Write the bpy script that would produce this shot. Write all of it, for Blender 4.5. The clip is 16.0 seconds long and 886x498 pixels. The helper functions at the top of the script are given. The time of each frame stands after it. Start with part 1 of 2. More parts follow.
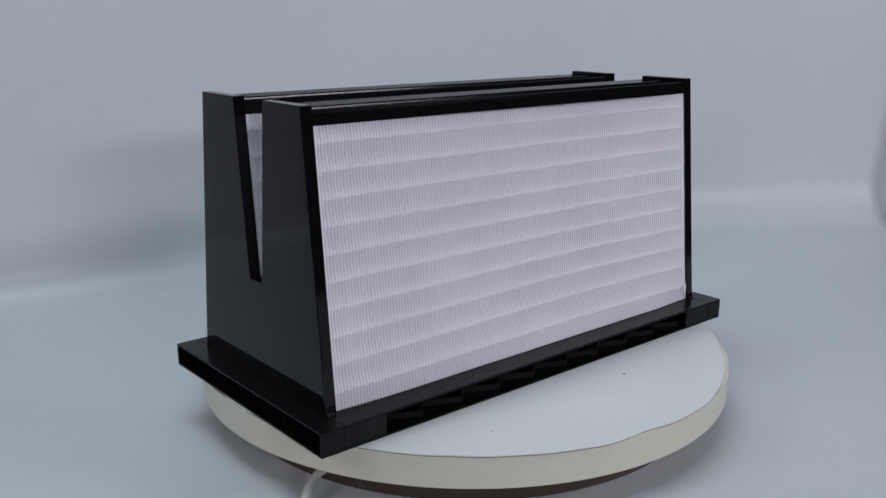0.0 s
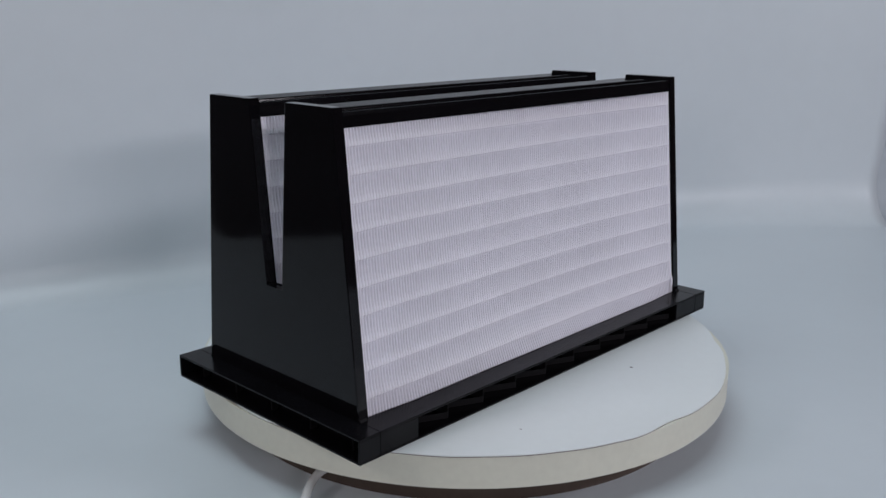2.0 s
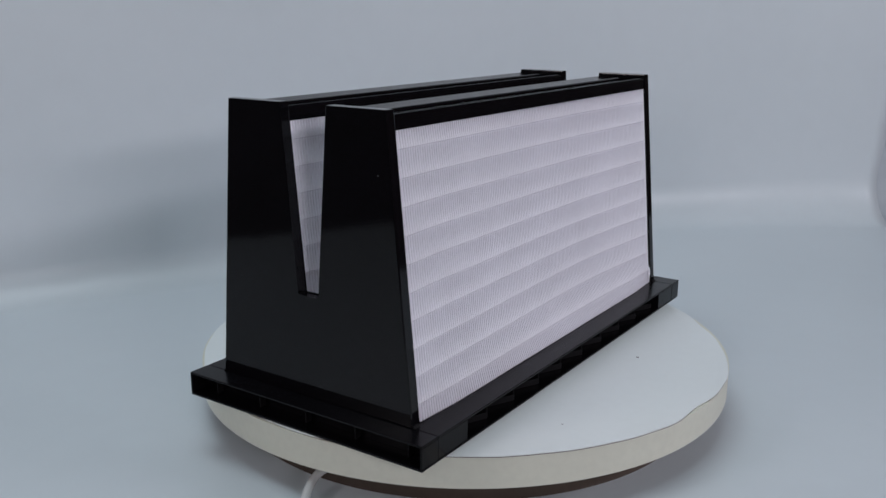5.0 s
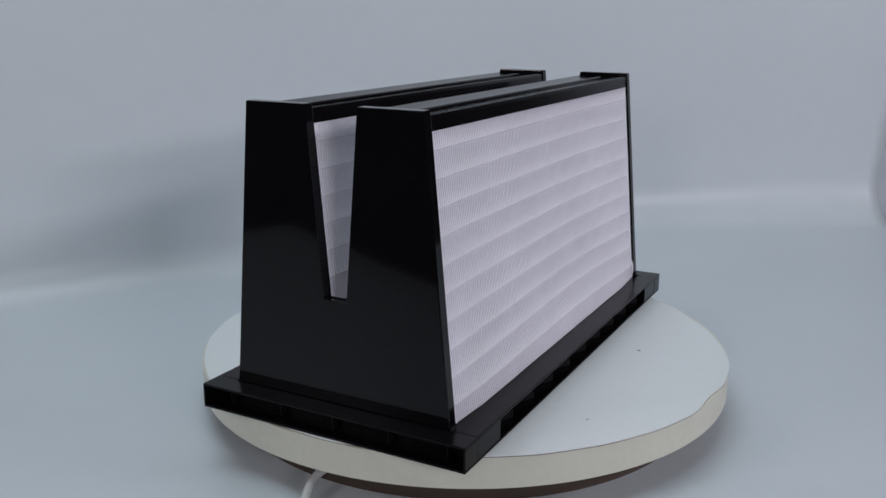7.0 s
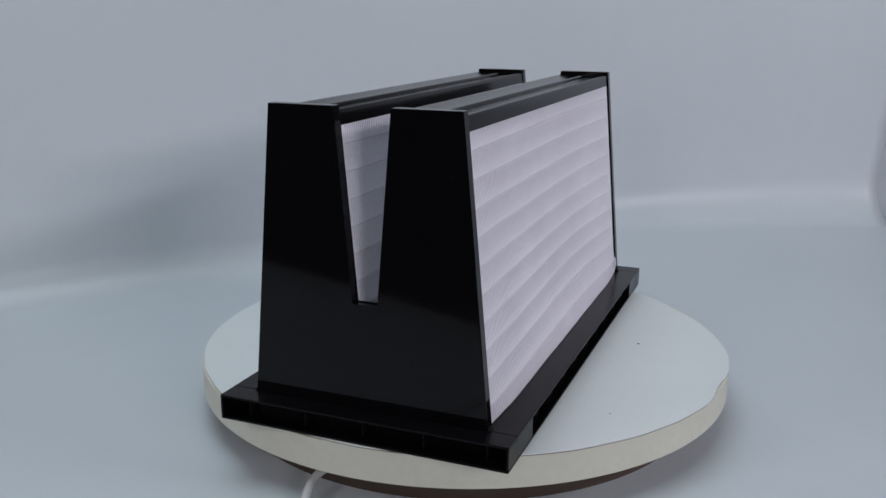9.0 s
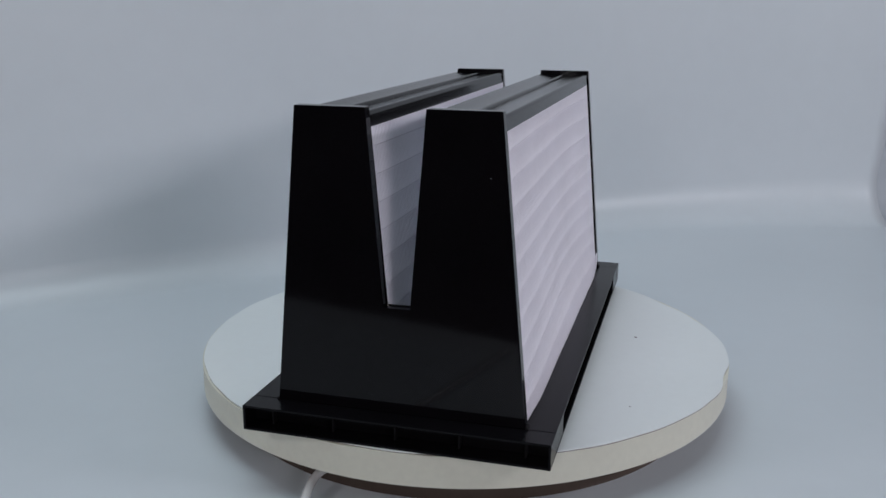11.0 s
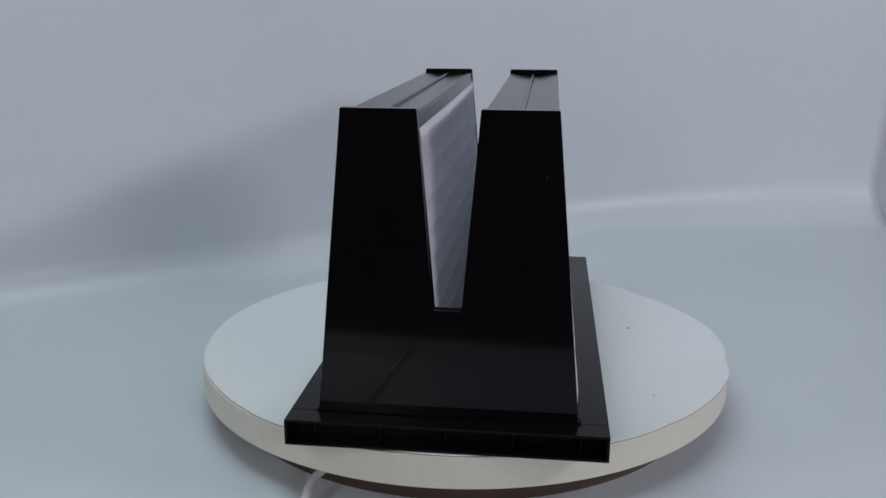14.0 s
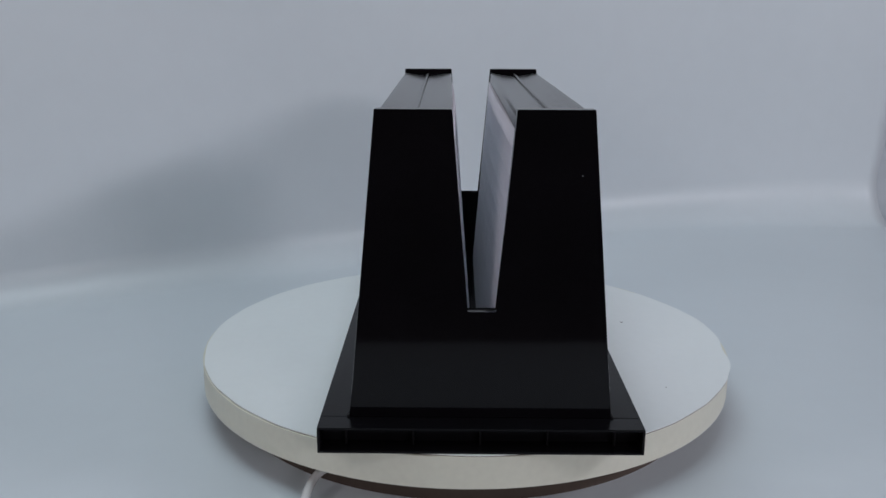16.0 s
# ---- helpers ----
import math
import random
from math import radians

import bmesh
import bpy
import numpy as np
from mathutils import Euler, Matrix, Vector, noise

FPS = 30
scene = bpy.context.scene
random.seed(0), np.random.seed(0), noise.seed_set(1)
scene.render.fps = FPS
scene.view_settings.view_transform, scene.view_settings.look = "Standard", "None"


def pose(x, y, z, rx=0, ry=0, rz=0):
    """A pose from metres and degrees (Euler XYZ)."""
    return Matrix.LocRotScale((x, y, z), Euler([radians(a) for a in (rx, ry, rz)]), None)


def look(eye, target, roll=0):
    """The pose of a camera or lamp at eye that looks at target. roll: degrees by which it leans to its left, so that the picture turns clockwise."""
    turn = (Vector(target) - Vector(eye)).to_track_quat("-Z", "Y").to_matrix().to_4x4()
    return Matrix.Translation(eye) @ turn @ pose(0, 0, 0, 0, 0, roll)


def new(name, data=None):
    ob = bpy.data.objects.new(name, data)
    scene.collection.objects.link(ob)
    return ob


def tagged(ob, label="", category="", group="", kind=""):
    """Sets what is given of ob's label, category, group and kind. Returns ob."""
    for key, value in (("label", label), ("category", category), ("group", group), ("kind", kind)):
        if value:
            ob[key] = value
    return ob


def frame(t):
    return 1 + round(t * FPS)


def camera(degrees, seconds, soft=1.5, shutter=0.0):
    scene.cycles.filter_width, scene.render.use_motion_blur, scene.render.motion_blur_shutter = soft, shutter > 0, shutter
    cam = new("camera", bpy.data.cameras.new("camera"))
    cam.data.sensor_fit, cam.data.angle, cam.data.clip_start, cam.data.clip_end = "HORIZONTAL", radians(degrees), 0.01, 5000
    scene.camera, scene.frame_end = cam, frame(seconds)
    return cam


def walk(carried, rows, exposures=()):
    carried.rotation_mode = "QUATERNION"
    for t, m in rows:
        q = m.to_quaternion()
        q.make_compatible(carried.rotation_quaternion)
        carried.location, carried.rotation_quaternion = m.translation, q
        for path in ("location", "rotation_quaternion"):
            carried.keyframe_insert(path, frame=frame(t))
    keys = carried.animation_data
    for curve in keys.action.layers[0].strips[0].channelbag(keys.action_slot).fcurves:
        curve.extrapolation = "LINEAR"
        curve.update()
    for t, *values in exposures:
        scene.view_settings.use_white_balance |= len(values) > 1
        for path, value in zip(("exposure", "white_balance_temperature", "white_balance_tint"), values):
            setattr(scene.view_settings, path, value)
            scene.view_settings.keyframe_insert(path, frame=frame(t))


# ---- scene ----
# A still camera before a turntable; the axis of the turntable is x = y = 0 and its top is just under z = 0.
EYE = Vector((0.0, -1.0182, 0.3698))
AIM = EYE + Vector((-0.02407, 0.96742, -0.25203))
cam = camera(51.8, 16.0)
walk(cam, [(0.0, look(EYE, AIM, 0.25)), (16.0, look(EYE, AIM, 0.25))], exposures=[(0.0, 0.0, 6330, 10.8), (16.0, 0.0, 6330, 10.8)])

FLOOR = -0.067          # the paper under the turntable
SOLE = -0.0018          # the upper face of the platter, on which the flange rests
TURN0, TURN_RATE = -48.25, 3.08   # degrees at the start, degrees a second


# ---- light ----
def make_light():
    world = bpy.data.worlds.new("studio_air")
    world.use_nodes = True
    back = world.node_tree.nodes["Background"]
    back.inputs[0].default_value, back.inputs[1].default_value = (0.75, 0.85, 1.0, 1), 0.02
    scene.world = world

    def soft(name, eye, target, w, h, power, colour):
        data = bpy.data.lights.new(name, "AREA")
        data.shape, data.size, data.size_y, data.energy, data.color = "RECTANGLE", w, h, power, colour
        lamp = new(name, data)
        lamp.matrix_world = look(eye, target)
    soft("ceiling_softbox", (-0.32, -0.25, 2.4), (-0.1, 0.2, 0.0), 1.6, 1.1, 18.8, (0.82, 0.952, 1.0))
    soft("front_softbox_right", (1.35, -2.5, 0.88), (0.0, 0.3, 0.15), 0.9, 0.16, 12.5, (1.0, 0.93, 0.97))
    soft("side_softbox_right", (2.5, -0.75, 1.32), (-0.1, 0.2, 0.15), 0.9, 0.22, 19.5, (0.99, 0.94, 1.0))
    soft("side_softbox_left", (-2.3, -1.3, 1.55), (0.1, 0.3, 0.1), 0.6, 0.45, 10.5, (1.0, 0.93, 0.93))
    soft("front_softbox_left", (-0.95, -3.2, 0.95), (0.1, 0.5, 0.2), 0.36, 0.3, 7.5, (1.0, 0.91, 0.90))


make_light()


# ---- materials ----
def material(name, colour, rough=0.5, metal=0.0, vary=0.06, scale=8.0, fine=120.0, bump=0.0, bump_scale=60.0, rough_vary=0.05,
             tint=None, specular=0.5, coat=0.0):
    m = bpy.data.materials.new(name)
    m.use_nodes = True
    nt = m.node_tree
    n, l = nt.nodes, nt.links
    bsdf = n["Principled BSDF"]
    co = n.new("ShaderNodeTexCoord")
    big, small = n.new("ShaderNodeTexNoise"), n.new("ShaderNodeTexNoise")
    big.inputs["Scale"].default_value, small.inputs["Scale"].default_value = scale, fine
    big.inputs["Detail"].default_value, small.inputs["Detail"].default_value = 4, 3
    for t in (big, small):
        l.new(co.outputs["Object"], t.inputs["Vector"])
    both = n.new("ShaderNodeMath")
    both.operation = "MULTIPLY_ADD"
    both.inputs[1].default_value = 0.6
    l.new(big.outputs["Fac"], both.inputs[0])
    half = n.new("ShaderNodeMath")
    half.operation = "MULTIPLY"
    half.inputs[1].default_value = 0.4
    l.new(small.outputs["Fac"], half.inputs[0])
    l.new(half.outputs[0], both.inputs[2])
    ramp = n.new("ShaderNodeMapRange")
    ramp.inputs["From Min"].default_value, ramp.inputs["From Max"].default_value = 0.3, 0.7
    l.new(both.outputs[0], ramp.inputs["Value"])
    mix = n.new("ShaderNodeMix")
    mix.data_type = "RGBA"
    l.new(ramp.outputs[0], mix.inputs["Factor"])
    other = tint or tuple(c * (1 - vary) for c in colour)
    mix.inputs["A"].default_value = (*other, 1)
    mix.inputs["B"].default_value = (*[min(1, c * (1 + vary * 0.5)) for c in colour], 1)
    l.new(mix.outputs["Result"], bsdf.inputs["Base Color"])
    rr = n.new("ShaderNodeMapRange")
    rr.inputs["To Min"].default_value, rr.inputs["To Max"].default_value = max(0.02, rough - rough_vary), rough + rough_vary
    l.new(small.outputs["Fac"], rr.inputs["Value"])
    l.new(rr.outputs[0], bsdf.inputs["Roughness"])
    bsdf.inputs["Metallic"].default_value = metal
    bsdf.inputs["Specular IOR Level"].default_value = specular
    if coat:
        bsdf.inputs["Coat Weight"].default_value = coat
    if bump:
        relief = n.new("ShaderNodeTexNoise")
        relief.inputs["Scale"].default_value, relief.inputs["Detail"].default_value = bump_scale, 2
        l.new(co.outputs["Object"], relief.inputs["Vector"])
        bn = n.new("ShaderNodeBump")
        bn.inputs["Strength"].default_value, bn.inputs["Distance"].default_value = 1.0, bump
        l.new(relief.outputs["Fac"], bn.inputs["Height"])
        l.new(bn.outputs[0], bsdf.inputs["Normal"])
    return m


BLACK = material("black_plastic", (0.0045, 0.0042, 0.0055), rough=0.07, vary=0.3, scale=14, fine=300, bump=0.0002, bump_scale=9, rough_vary=0.025, specular=0.22)
BLACK_DULL = material("dull_black_plastic", (0.005, 0.0048, 0.006), rough=0.23, vary=0.3, scale=20, fine=400, bump=0.0001, bump_scale=30, specular=0.14)
BLACK_RAIL = material("satin_black_plastic", (0.0045, 0.0042, 0.0055), rough=0.15, vary=0.3, scale=14, fine=300, bump=0.0002, bump_scale=12, rough_vary=0.04, specular=0.13)
BLACK_MATT = material("unpolished_black_plastic", (0.005, 0.0048, 0.006), rough=0.6, vary=0.3, scale=20, fine=400, bump=0.0002, bump_scale=200, specular=0.2)
MEDIA = material("pleated_glass_paper", (0.865, 0.862, 0.93), rough=0.8, vary=0.05, scale=16, fine=240, bump=0.0002, bump_scale=500, specular=0.2)
# darker than the paper: shade of the step at each glue row, put into colour
SHADED_GLUE = material("shaded_glue_thread", (0.55, 0.53, 0.62), rough=0.6, vary=0.06, scale=60, fine=400)
LAMINATE = material("white_laminate", (0.80, 0.84, 0.84), rough=0.38, vary=0.03, scale=7, fine=90, bump=0.00005, bump_scale=30)
EDGE = material("cream_edge_band", (0.71, 0.71, 0.61), rough=0.42, vary=0.08, scale=9, fine=130, bump=0.0002, bump_scale=45)
PAPER = material("backdrop_sheet", (0.63, 0.685, 0.725), rough=0.40, vary=0.03, scale=2.2, fine=25, bump=0.0012, bump_scale=5.5)
# unseen room surfaces; the brown is added to warm the light they bounce
DARK = material("dark_room_warm_bounce", (0.11, 0.072, 0.052), rough=0.7, vary=0.15, scale=2, fine=30)
GREY = material("grey_room_paint", (0.13, 0.125, 0.13), rough=0.7, vary=0.12, scale=2, fine=30)
BLUE = material("pale_blue_wall_paint", (0.58, 0.65, 0.70), rough=0.6, vary=0.05, scale=2, fine=40)
CABLE = material("clear_white_plastic", (0.86, 0.86, 0.86), rough=0.14, vary=0.06, scale=40, fine=300)
CABLE.node_tree.nodes["Principled BSDF"].inputs["Transmission Weight"].default_value = 0.3
BROWN = material("raw_brown_board", (0.075, 0.054, 0.042), rough=0.75, vary=0.2, scale=12, fine=200)
SPECK = material("dark_grit", (0.09, 0.05, 0.05), rough=0.7, vary=0.2, scale=300, fine=900)


# ---- mesh helpers ----
def part(name, bm, mat, parent=None, label="", smooth=False):
    me = bpy.data.meshes.new(name)
    bmesh.ops.recalc_face_normals(bm, faces=bm.faces)
    bm.to_mesh(me)
    bm.free()
    if smooth:
        me.shade_smooth()
    me.materials.append(mat)
    ob = new(name, me)
    ob.parent = parent
    if label:
        ob["label"] = label
    return ob


def box(bm, x0, x1, y0, y1, z0, z1):
    v = [bm.verts.new((x, y, z)) for z in (z0, z1) for y in (y0, y1) for x in (x0, x1)]
    for f in ((0, 2, 3, 1), (4, 5, 7, 6), (0, 1, 5, 4), (2, 6, 7, 3), (0, 4, 6, 2), (1, 3, 7, 5)):
        bm.faces.new([v[i] for i in f])
    return v


def prism(bm, outline, y0, y1, bevel=0.0):
    """A closed outline of (x, z), extruded from y0 to y1."""
    near = [bm.verts.new((x, y0, z)) for x, z in outline]
    far = [bm.verts.new((x, y1, z)) for x, z in outline]
    n = len(outline)
    made = [bm.faces.new(near), bm.faces.new(far[::-1])]
    for i in range(n):
        made.append(bm.faces.new((near[i], far[i], far[(i + 1) % n], near[(i + 1) % n])))
    if bevel:
        edges = list({e for f in made for e in f.edges})
        bmesh.ops.bevel(bm, geom=edges, offset=bevel, segments=2, affect="EDGES", profile=0.6, clamp_overlap=True)


def bevel_all(bm, width, segments=2):
    bmesh.ops.bevel(bm, geom=list(bm.edges), offset=width, segments=segments, affect="EDGES", profile=0.6, clamp_overlap=True)


def ring_disc(bm, z0, z1, radius, steps=256):
    """A closed drum whose radius is a function of the angle."""
    low, high = [], []
    for i in range(steps):
        a = 2 * math.pi * i / steps
        r = radius(a)
        low.append(bm.verts.new((r * math.cos(a), r * math.sin(a), z0)))
        high.append(bm.verts.new((r * math.cos(a), r * math.sin(a), z1)))
    bm.faces.new(low[::-1])
    bm.faces.new(high)
    for i in range(steps):
        j = (i + 1) % steps
        bm.faces.new((low[i], low[j], high[j], high[i]))


# ---- the studio: backdrop sheet, table, dark room ----
def smooth_line(points, steps):
    """A Catmull-Rom line through points of the plan."""
    out = []
    p = [Vector(q) for q in points]
    p = [2 * p[0] - p[1]] + p + [2 * p[-1] - p[-2]]
    for i in range(1, len(p) - 2):
        for k in range(steps):
            t = k / steps
            out.append(0.5 * (2 * p[i] + (p[i + 1] - p[i - 1]) * t + (2 * p[i - 1] - 5 * p[i] + 4 * p[i + 1] - p[i + 2]) * t * t
                              + (3 * p[i] - p[i - 1] - 3 * p[i + 1] + p[i + 2]) * t ** 3))
    return out + [p[-2]]


def make_backdrop():
    crease = smooth_line([(-1.16, 0.02), (-0.699, 0.290), (-0.221, 0.569), (0.254, 0.834), (0.580, 0.930), (0.890, 0.945)], 12)
    front = smooth_line([(-1.15, -0.70), (-0.75, -0.70), (-0.25, -0.70), (0.2, -0.70), (0.25, -0.70), (0.30, -0.70)], 12)
    top = 1.8
    bm = bmesh.new()
    columns = []
    for i, (c, f) in enumerate(zip(crease, front)):
        a, b = crease[max(i - 1, 0)], crease[min(i + 1, len(crease) - 1)]
        along = (b - a).normalized()
        out = Vector((-along.y, along.x))
        s = i / (len(crease) - 1)
        bend = 0.045 + 0.055 * s
        curl = 0.03 * max(0.0, (s - 0.94) / 0.06) ** 2
        col = []
        start = c - out * bend * 0.88
        for k in range(14):
            p = f.lerp(start, k / 13)
            col.append((p.x, p.y, FLOOR + curl * 0.15))
        for k in range(1, 11):
            ang = radians(88) * k / 10
            p = start + out * bend * math.sin(ang)
            col.append((p.x, p.y, FLOOR + bend * (1 - math.cos(ang))))
        x, y, z = col[-1]
        for k in range(1, 17):
            h = (top - z) * k / 16
            lean = h * math.tan(radians(2))
            sway = 0.13 * s ** 8 * h
            col.append((x + out.x * lean + along.x * sway, y + out.y * lean + along.y * sway, z + h))
        columns.append([bm.verts.new(p) for p in col])
    for a, b in zip(columns, columns[1:]):
        for k in range(len(a) - 1):
            bm.faces.new((a[k], b[k], b[k + 1], a[k + 1]))
    ob = part("backdrop", bm, PAPER, smooth=True)
    solid = ob.modifiers.new("thickness", "SOLIDIFY")
    solid.thickness, solid.offset = 0.0012, -1
    tagged(ob, "pale blue-grey glossy plastic backdrop sheet curving up from the table", "backdrop", kind="structure")
    for x, y, size in ((0.448, 0.645, 0.0026), (-0.655, 0.185, 0.0018), (-0.639, 0.366, 0.0014), (0.40, 0.62, 0.0011)):
        bm = bmesh.new()
        bmesh.ops.create_icosphere(bm, subdivisions=1, radius=size)
        for v in bm.verts:
            v.co = (v.co.x + x, v.co.y * 0.8 + y, v.co.z * 0.3 + FLOOR + 0.0005)
        part("speck", bm, SPECK, ob)


def make_side_sheet():
    """A second sheet that hangs behind the free edge of the first."""
    line = smooth_line([(0.5, 1.0), (0.84, 1.09), (1.15, 1.15), (1.4, 1.18)], 8)
    bm = bmesh.new()
    columns = []
    for i, c in enumerate(line):
        col = [(min(c.x, 1.3), -0.65, FLOOR - 0.022), (c.x, 0.4, FLOOR - 0.022), (c.x, c.y - 0.06, FLOOR - 0.022), (c.x, c.y - 0.02, FLOOR - 0.005), (c.x, c.y, FLOOR + 0.05)]
        col += [(c.x, c.y + 0.03 * k, FLOOR + 0.05 + 0.3 * k) for k in range(1, 7)]
        columns.append([bm.verts.new(p) for p in col])
    for a, b in zip(columns, columns[1:]):
        for k in range(len(a) - 1):
            bm.faces.new((a[k], b[k], b[k + 1], a[k + 1]))
    ob = part("backdrop_side", bm, BLUE, smooth=True)
    solid = ob.modifiers.new("thickness", "SOLIDIFY")
    solid.thickness, solid.offset = 0.0012, -1
    tagged(ob, "second pale blue plastic sheet behind the backdrop's free edge", "backdrop", kind="structure")


def make_room():
    bm = bmesh.new()
    box(bm, -1.2, 1.4, -0.72, 1.75, FLOOR - 0.07, FLOOR - 0.026)
    tagged(part("table_top", bm, BLUE), "pale blue-grey table top under the backdrop sheet", "table", kind="structure")
    x0, x1, y0, y1, z0, z1 = -3.2, 3.2, -3.4, 2.6, FLOOR - 0.8, 3.0
    for name, b, mat in (("floor", (x0, x1, y0, y1, z0 - 0.1, z0), DARK), ("ceiling", (x0, x1, y0, y1, z1, z1 + 0.1), DARK),
                         ("wall_north", (x0, x1, y1, y1 + 0.1, z0, z1), BLUE), ("wall_south", (x0, x1, y0 - 0.1, y0, z0, z1), DARK),
                         ("wall_west", (x0 - 0.1, x0, y0, y1, z0, z1), GREY), ("wall_east", (x1, x1 + 0.1, y0, y1, z0, z1), DARK)):
        bm = bmesh.new()
        box(bm, *b)
        tagged(part(name, bm, mat), "plain painted studio " + name.split("_")[0], name.split("_")[0], kind="structure")


# ---- the turntable ----
def make_turntable():
    root = new("turntable")
    root.location = (0, 0, FLOOR)
    tagged(root, "round white motorised turntable with a chipped cream edge", "turntable")
    bm = bmesh.new()
    ring_disc(bm, 0.0, 0.0300, lambda a: 0.264, 160)
    part("base", bm, BROWN, root, "low dark brown round motor base")
    top = SOLE - FLOOR
    # the platter; its space has z = 0 at its upper face
    bm = bmesh.new()
    ring_disc(bm, -0.0322, -0.0018, lambda a: 0.2996 + 0.0005 * math.sin(3 * a + 1), 288)
    sharp = [e for e in bm.edges if abs(e.verts[0].co.z - e.verts[1].co.z) < 1e-6]
    bmesh.ops.bevel(bm, geom=sharp, offset=0.0012, segments=2, affect="EDGES", profile=0.5)
    platter = part("platter", bm, EDGE, root, "thick cream-edged round board")
    platter.location = (0, 0, top)

    bm = bmesh.new()
    ring_disc(bm, -0.0347, -0.0321, lambda a: 0.286, 192)
    part("underside", bm, BROWN, platter, "raw dark brown board")

    def bump_at(a, centre, wide, deep):
        d = (math.degrees(a) - centre + 180) % 360 - 180
        return deep * math.exp(-(d / wide) ** 2)

    def rim(a):
        r = 0.2990 + 0.0011 * math.cos(a + radians(32)) - bump_at(a, -7, 5, 0.0030) - bump_at(a, 41, 8, 0.0058) - bump_at(a, 27, 8, 0.0028) + bump_at(a, -17, 4, 0.0016)
        r -= bump_at(a, 200, 40, 0.001) + bump_at(a, 262, 30, 0.0018) + bump_at(a, 120, 25, 0.002)
        return r + 0.0004 * math.sin(11 * a) + 0.0003 * math.sin(29 * a + 2)
    # flush dark ring for the seam line between laminate and board
    bm = bmesh.new()
    ring_disc(bm, -0.0019, -0.0011, lambda a: rim(a) - 0.0001, 720)
    part("dark_seam", bm, SPECK, platter, "thin dark seam line under the laminate")
    bm = bmesh.new()
    ring_disc(bm, -0.0012, 0.0, rim, 720)
    part("laminate_top", bm, LAMINATE, platter, "white laminate with an uneven peeling rim")
    for x, y, r in ((0.1954, 0.0537, 0.0014), (0.2049, -0.1475, 0.0008)):
        bm = bmesh.new()
        bmesh.ops.create_icosphere(bm, subdivisions=2, radius=r)
        for v in bm.verts:
            v.co = (v.co.x * 1.3 + x, v.co.y * 0.8 + y, max(0.0, v.co.z * 0.35) + 0.0002)
        part("speck", bm, SPECK, platter, "dark speck of grit")
    return root, platter


def make_cable():
    data = bpy.data.curves.new("power_cable", "CURVE")
    data.dimensions, data.bevel_depth, data.bevel_resolution, data.resolution_u = "3D", 0.0042, 4, 12
    line = data.splines.new("NURBS")
    pts = [(-0.04, -0.10, 0.012), (-0.075, -0.17, 0.013), (-0.105, -0.215, 0.016), (-0.126, -0.232, 0.018), (-0.139, -0.25, 0.016),
           (-0.143, -0.28, 0.009), (-0.146, -0.33, 0.0043), (-0.15, -0.45, 0.0043), (-0.14, -0.66, 0.0043)]
    line.points.add(len(pts) - 1)
    for p, (x, y, z) in zip(line.points, pts):
        p.co = (x, y, FLOOR + z, 1)
    line.use_endpoint_u, line.order_u = True, 3
    data.materials.append(CABLE)
    tagged(new("power_cable", data), "thin translucent white cable running out from under the turntable", "cable")


# ---- the air filter; its space: x across, y along, z up, the flange resting at SOLE ----
LENGTH, WIDTH, FLANGE = 0.592, 0.2835, 0.022
HIGH, SHELL = 0.2932, 0.2738
TOP_OUT, TOP_IN, LOW_OUT, NOTCH, NOTCH_Z = 0.0903, 0.0265, 0.1157, 0.0130, 0.1195
LIP = 0.0115


def outer(z):
    return LOW_OUT + (TOP_OUT - LOW_OUT) * (z - FLANGE) / (HIGH - FLANGE)


def inner(z):
    return NOTCH + (TOP_IN - NOTCH) * (z - NOTCH_Z) / (HIGH - NOTCH_Z)


def end_panel(root, front):
    bm = bmesh.new()
    outline = [(-LOW_OUT, FLANGE), (-TOP_OUT, HIGH), (-TOP_IN, HIGH), (-NOTCH, NOTCH_Z), (NOTCH, NOTCH_Z), (TOP_IN, HIGH), (TOP_OUT, HIGH), (LOW_OUT, FLANGE)]
    y = -SHELL if front else SHELL - LIP
    prism(bm, outline, y, y + LIP, 0.0011)
    part("end_panel", bm, BLACK, root, "glossy black moulded end panel with a V notch")


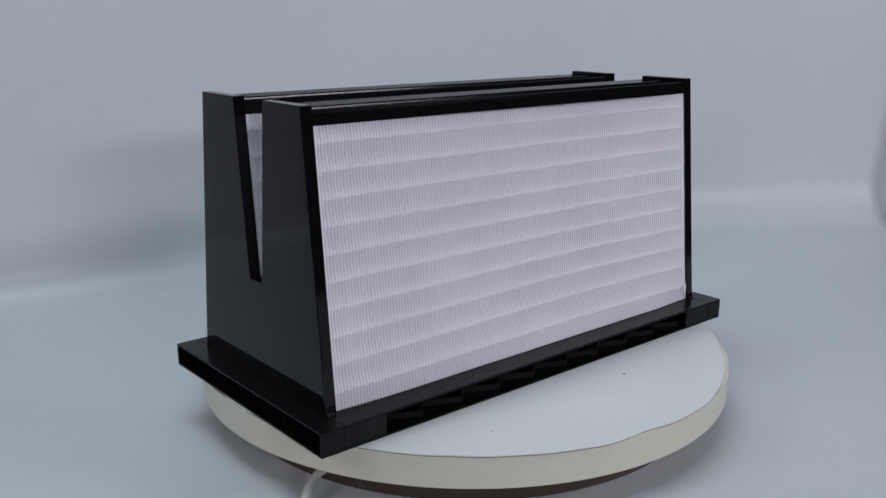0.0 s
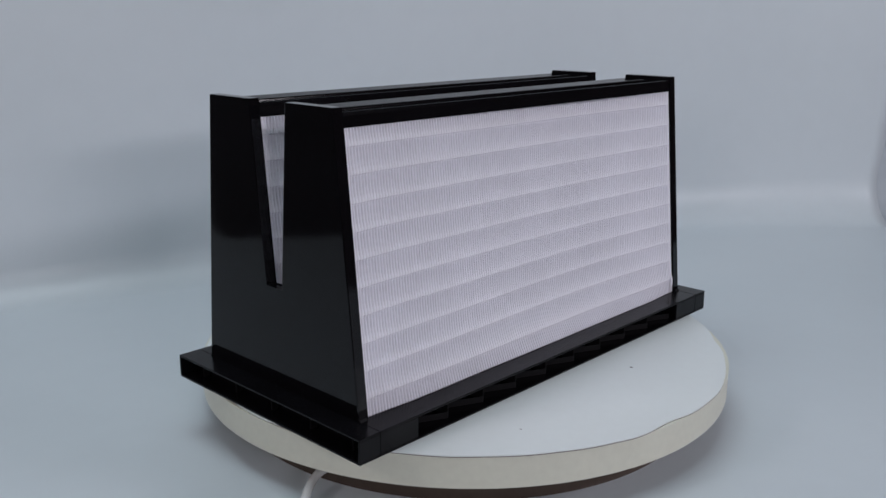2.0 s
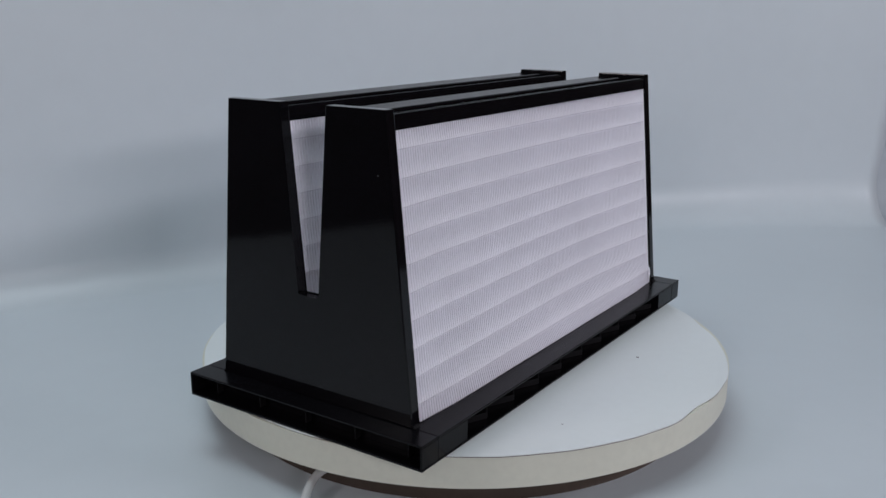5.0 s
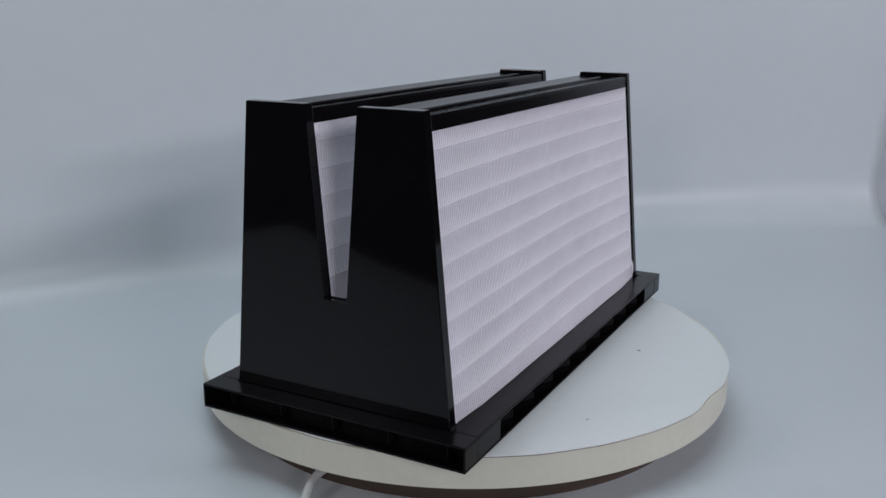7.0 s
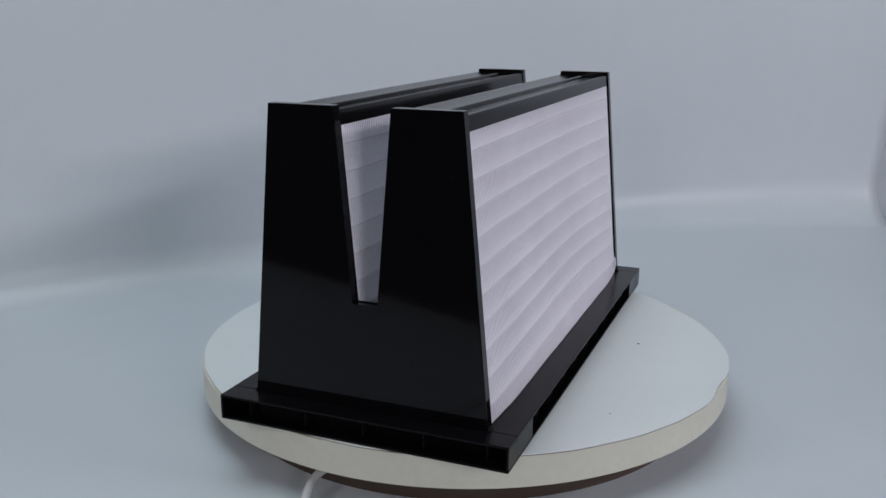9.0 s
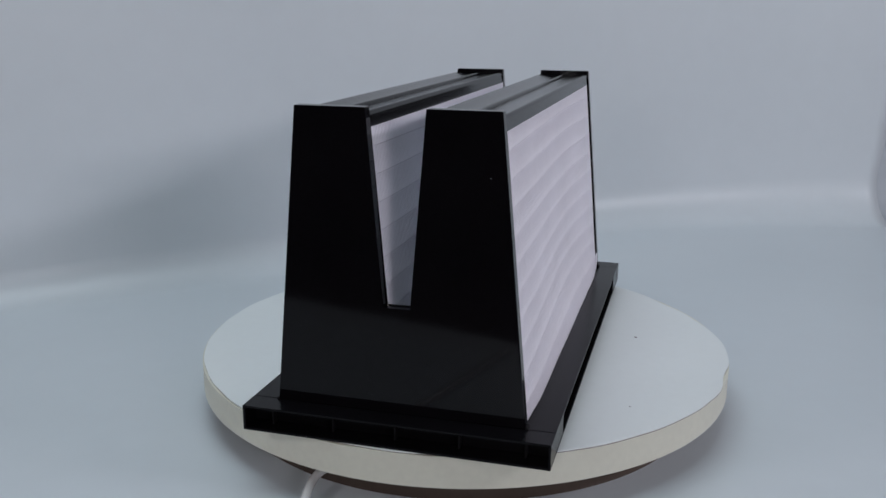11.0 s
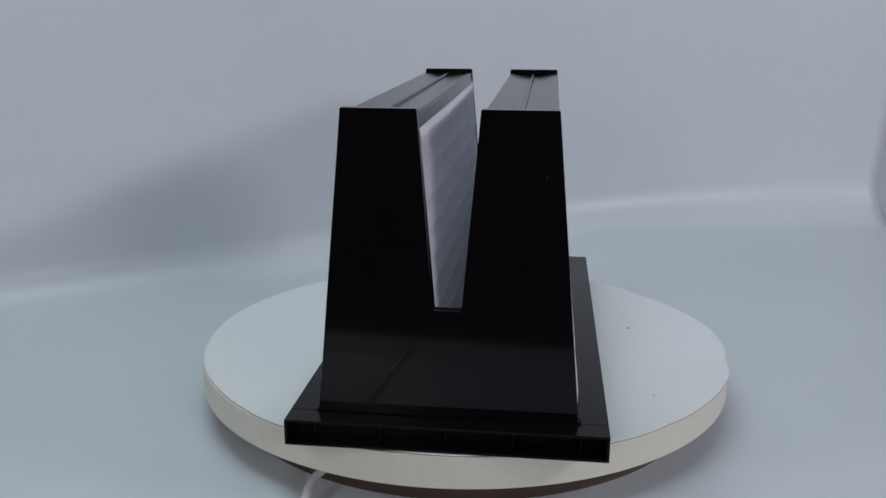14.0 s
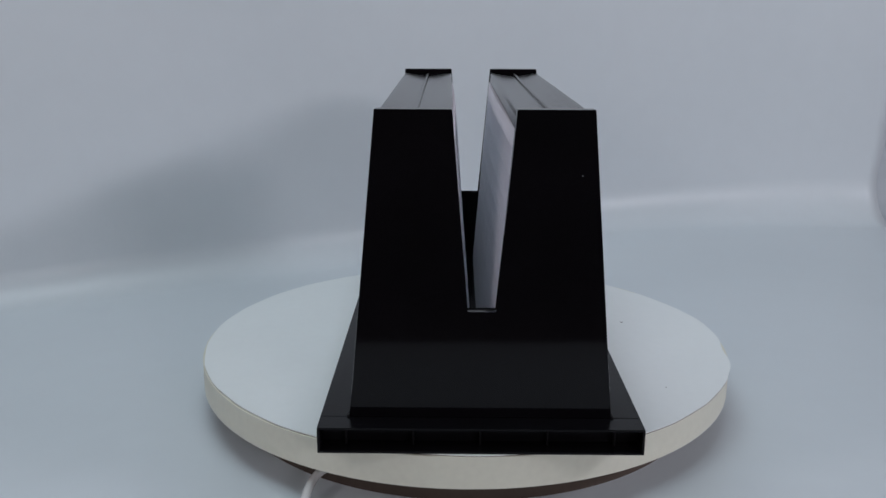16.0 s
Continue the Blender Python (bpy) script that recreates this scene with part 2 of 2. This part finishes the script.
def top_rail(root, side):
    bm = bmesh.new()
    zt, zb = HIGH - 0.0042, HIGH - 0.0176
    mid = (TOP_OUT + TOP_IN) / 2
    o = lambda z, d: outer(z) - d
    i = lambda z, d: inner(z) + d
    pts = [(o(zb, 0.0014), zb), (o(zt - 0.0035, 0.0017), zt - 0.0035), (o(zt - 0.0035, 0.0008), zt - 0.0034), (o(zt, 0.0016), zt - 0.0006), (o(zt, 0.0026), zt)]
    for k in range(1, 6):
        s = k / 6
        pts.append((TOP_OUT - 0.003 + (mid + 0.0022 - TOP_OUT + 0.003) * s, zt - 0.0030 * math.sin(math.pi * s * 0.5)))
    pts += [(mid + 0.0022, zt - 0.0029), (mid + 0.0018, zt - 0.0014), (mid + 0.0010, zt - 0.0004), (mid, zt - 0.0001), (mid - 0.0010, zt - 0.0004), (mid - 0.0018, zt - 0.0014), (mid - 0.0022, zt - 0.0029)]
    for k in range(5, 0, -1):
        s = k / 6
        pts.append((TOP_IN + 0.003 + (mid - 0.0022 - TOP_IN - 0.003) * s, zt - 0.0030 * math.sin(math.pi * s * 0.5)))
    pts += [(i(zt, 0.0026), zt), (i(zt, 0.0016), zt - 0.0006), (i(zt - 0.0035, 0.0006), zt - 0.0034), (i(zt - 0.0035, 0.0014), zt - 0.0035), (i(zb, 0.0006), zb)]
    prism(bm, [(side * x, z) for x, z in pts], -SHELL + LIP, SHELL - LIP)
    part("top_rail", bm, BLACK_RAIL, root, "glossy black grooved top rail")


def media_pack(root, side, face, z0, z1, inward):
    """A sheet folded into fine upright pleats, tied by ten level rows of glue; face(z) gives its distance from the middle."""
    pleats, beads = 152, 10
    pitch_z = 0.2455 / beads
    rows = []
    z = z0
    lines = [0.0262 + 0.012 + pitch_z * k for k in range(beads)]
    for k in range(-1, beads):
        for d in (0.0003, 0.0006, 0.0011, 0.0020, 0.0036, 0.0060, 0.0090, 0.0122, 0.0155, 0.0185, 0.0209, 0.0225, 0.0235, 0.0241, 0.0244):
            zz = 0.0262 + 0.012 + pitch_z * k + d
            if z0 < zz < z1:
                rows.append(zz)
    rows = [z0] + rows + [z1]
    rng = np.random.RandomState(7 if inward else 3)
    u0, u1 = -SHELL + LIP - 0.004, SHELL - LIP + 0.004
    step = (u1 - u0) / pleats
    cols = []
    for p in range(pleats):
        u = u0 + (p + 0.5) * step + rng.normal(0, 0.00004)
        h = rng.normal(0, 0.00004)
        cols += [(u - step * 0.15, h, 0), (u + step * 0.15, h, 0), (u + step * 0.40, h, 1), (u + step * 0.60, h, 1)]
    verts, faces = [], []
    nr = len(rows)
    for ci, (u, h, valley) in enumerate(cols):
        s = (u - u0) / (u1 - u0)
        for z in rows:
            wave = 0.0016 * math.sin(2 * math.pi * (s * 0.9 + 0.1)) + 0.0014 * noise.noise((u * 7, 3.0 * side, 4.0 * inward))
            gap = min((z - b for b in lines), key=abs)
            tie = math.exp(-(gap / (0.0085 if gap > 0 else 0.0018)) ** 2)
            tie *= max(0.0, min(1.0, (z1 - z) / 0.010))
            edge = max(0.0, min(1.0, (min(s, 1 - s) - 0.010) / 0.008))
            # each row of paper swells out over the glue row below it and steps back under it
            up = (z - lines[0]) % pitch_z
            swell = min(1.0, up / 0.0006) * math.exp(-(max(0.0, up - 0.0006) / 0.0085) ** 1.6)
            low = max(0.0, min(1.0, (z1 - z) / (z1 - z0)))
            if inward:
                bow = -0.0022 * math.sin(math.pi * s)
            else:
                bow = 0.0150 * math.sin(math.pi * s ** 1.6) * (0.42 + 0.58 * low) * (1 - max(0.0, (low - 0.7) / 0.3) ** 2)
                bow -= 0.0034 * max(0.0, (low - 0.78) / 0.22) ** 2 * min(1.0, min(s, 1 - s) / 0.11)
            ripple = 0.0004 * noise.noise((u * 16, z * 14, side * 5.0 + inward * 9.0))
            d = (0.0004 if inward else 0.0022) + bow - swell * edge * (0.0005 if inward else 0.0008) - h * (1 - tie) - ripple
            if valley:
                d += (0.0027 if inward else 0.0025) * edge * (1 - 0.68 * tie)
            x = face(z) - d if not inward else face(z) + d
            verts.append((side * x, u, z + wave * math.sin(math.pi * min(1, (z - z0) / (z1 - z0)))))
    for c in range(len(cols) - 1):
        for r in range(nr - 1):
            a = c * nr + r
            faces.append((a, a + nr, a + nr + 1, a + 1))
    me = bpy.data.meshes.new("media_pack")
    me.from_pydata(verts, [], faces)
    me.update()
    me.materials.append(MEDIA)
    me.materials.append(SHADED_GLUE)
    # only front-facing flanks get the painted shade, so its line shows at grazing views
    glued = [min(abs((rows[k] + rows[k + 1]) / 2 - b) for b in lines) < 0.0004 for k in range(nr - 1)]
    me.polygons.foreach_set("material_index", [int(g and c % 4 == 3) for c in range(len(cols) - 1) for g in glued])
    ob = new("media_pack", me)
    ob.parent = root
    ob["label"] = "white finely pleated filter paper with level glue rows"
    return ob


def plate(name, b, parent, mat=None):
    bm = bmesh.new()
    box(bm, *b)
    bevel_all(bm, 0.0004, 1)
    return part(name, bm, mat or BLACK_DULL, parent)


def span_of(a, b):
    return (min(a, b), max(a, b))


def flange_end(root, front):
    """An open channel with upright ribs across the end of the flange."""
    y_out = -LENGTH / 2 if front else LENGTH / 2
    y_in = -SHELL + 0.0015 if front else SHELL - 0.0015
    sgn = 1 if front else -1
    ys = span_of
    w, t = WIDTH / 2, 0.0022
    rail = plate("flange_end_rail", (-w + t, w - t, *ys(y_in - sgn * 0.003, y_in), SOLE + t, FLANGE - t), root)
    rail["label"] = "black hollow end rail of the flange"
    plate("top_plate", (-w, w, *ys(y_out, y_in), FLANGE - t, FLANGE), rail)
    plate("bottom_plate", (-w, w, *ys(y_out, y_in), SOLE, SOLE + t), rail)
    for x in (-w, w - t):
        plate("corner_plate", (x, x + t, *ys(y_out, y_in), SOLE + t, FLANGE - t), rail)
    for k in range(5):
        x = -0.118 + 0.059 * k
        plate("rib", (x - 0.0008, x + 0.0008, *ys(y_out + sgn * 0.013, y_in - sgn * 0.003), SOLE + t, FLANGE - t), rail, BLACK_MATT)


def flange_side(root, side):
    t, w, inw = 0.0022, WIDTH / 2, 0.108
    y0, y1 = -SHELL + 0.0019, SHELL - 0.0019
    solid = 0.046
    xs = lambda a, b: span_of(side * a, side * b)
    rail = plate("flange_side_rail", (*xs(inw, inw + 0.003), y0 + solid, y1 - solid, SOLE + t, FLANGE - t), root, BLACK_MATT)
    rail["label"] = "black hollow side rail of the flange"
    plate("top_plate", (*xs(inw, w), y0, y1, FLANGE - t, FLANGE), rail)
    plate("bottom_plate", (*xs(inw, w), y0, y1, SOLE, SOLE + t), rail)
    plate("corner_block", (*xs(inw, w - 0.0002), y0, y0 + solid, SOLE + t, FLANGE - t), rail)
    plate("corner_block", (*xs(inw, w - 0.0002), y1 - solid, y1, SOLE + t, FLANGE - t), rail)
    n = 9
    span = (y1 - y0 - 2 * solid) / n
    for k in range(n):
        ya = y0 + solid + span * k
        plate("rib", (*xs(inw + 0.003, w - 0.011), ya - 0.0007, ya + 0.0007, SOLE + t, FLANGE - t), rail, BLACK_MATT)
        bm = bmesh.new()
        a, b = (side * (inw + 0.004), ya + 0.003), (side * (w - 0.009), ya + span - 0.003)
        for z in (SOLE + t, 0.0065):
            for (x, y), o in ((a, -0.0007), (a, 0.0007), (b, 0.0007), (b, -0.0007)):
                bm.verts.new((x, y + o, z))
        bm.verts.ensure_lookup_table()
        v = bm.verts
        for f in ((0, 1, 2, 3), (7, 6, 5, 4), (0, 4, 5, 1), (1, 5, 6, 2), (2, 6, 7, 3), (3, 7, 4, 0)):
            bm.faces.new([v[i] for i in f])
        part("brace", bm, BLACK_MATT, rail)


def make_filter():
    root = new("air_filter")
    tagged(root, "black plastic V-bank air filter with white pleated paper on turntable", "air filter")
    for front in (True, False):
        end_panel(root, front)
        flange_end(root, front)
    for side in (-1, 1):
        top_rail(root, side)
        flange_side(root, side)
        media_pack(root, side, outer, FLANGE + 0.0008, HIGH - 0.0164, 0)
        media_pack(root, side, inner, 0.026, HIGH - 0.0176, 1)
    bm = bmesh.new()
    box(bm, -0.016, 0.016, -SHELL + LIP, SHELL - LIP, 0.0185, 0.027)
    part("valley_rail", bm, BLACK_DULL, root, "black strip at the bottom of the V")
    bm = bmesh.new()
    box(bm, -0.107, 0.107, -SHELL + 0.002, SHELL - 0.002, 0.014, 0.018)
    part("inner_plate", bm, BLACK_DULL, root)
    # a torn flap of paper and glue at the foot of the pack, beside the far end panel
    bm = bmesh.new()
    bmesh.ops.create_icosphere(bm, subdivisions=3, radius=1.0)
    for v in bm.verts:
        k = 1 + 0.35 * noise.noise(v.co * 2.3)
        v.co = (v.co.x * 0.0016 * k + outer(0.034) - 0.0012, v.co.y * 0.0026 * k + SHELL - LIP - 0.004, v.co.z * 0.011 * k + FLANGE + 0.011)
    part("torn_flap", bm, MEDIA, root, "torn white flap of filter paper", smooth=True)
    # small clips at the feet of the end panels
    for side in (-1, 1):
        for end in (-1, 1):
            x, y = side * (LOW_OUT + 0.0004), end * (SHELL - 0.0045)
            bm = bmesh.new()
            box(bm, x - 0.0022, x + 0.0022, y - 0.004, y + 0.004, FLANGE, FLANGE + 0.0026)
            for v in bm.verts:
                if v.co.z > FLANGE + 0.001:
                    v.co.x -= side * 0.0016
            bevel_all(bm, 0.0004, 1)
            part("foot_clip", bm, BLACK_MATT, root)
    bm = bmesh.new()
    bmesh.ops.create_icosphere(bm, subdivisions=2, radius=0.0003)
    for v in bm.verts:
        v.co = (v.co.x + 0.0815, v.co.y * 0.4 - SHELL, v.co.z * 1.3 + 0.239)
    part("dust_speck", bm, BLUE, root, "pale speck of dust")
    return root


def motions():
    rows_filter, rows_plate = [], []
    for k in range(17):
        turn = pose(0, 0, 0, 0, 0, TURN0 + TURN_RATE * k)
        rows_filter.append((float(k), turn @ pose(0.0101, -0.0012, 0.0)))
        rows_plate.append((float(k), pose(0, 0, SOLE - FLOOR) @ turn))
    walk(air_filter, rows_filter)
    walk(platter, rows_plate)


make_backdrop()
make_side_sheet()
make_room()
turntable, platter = make_turntable()
make_cable()
air_filter = make_filter()
motions()
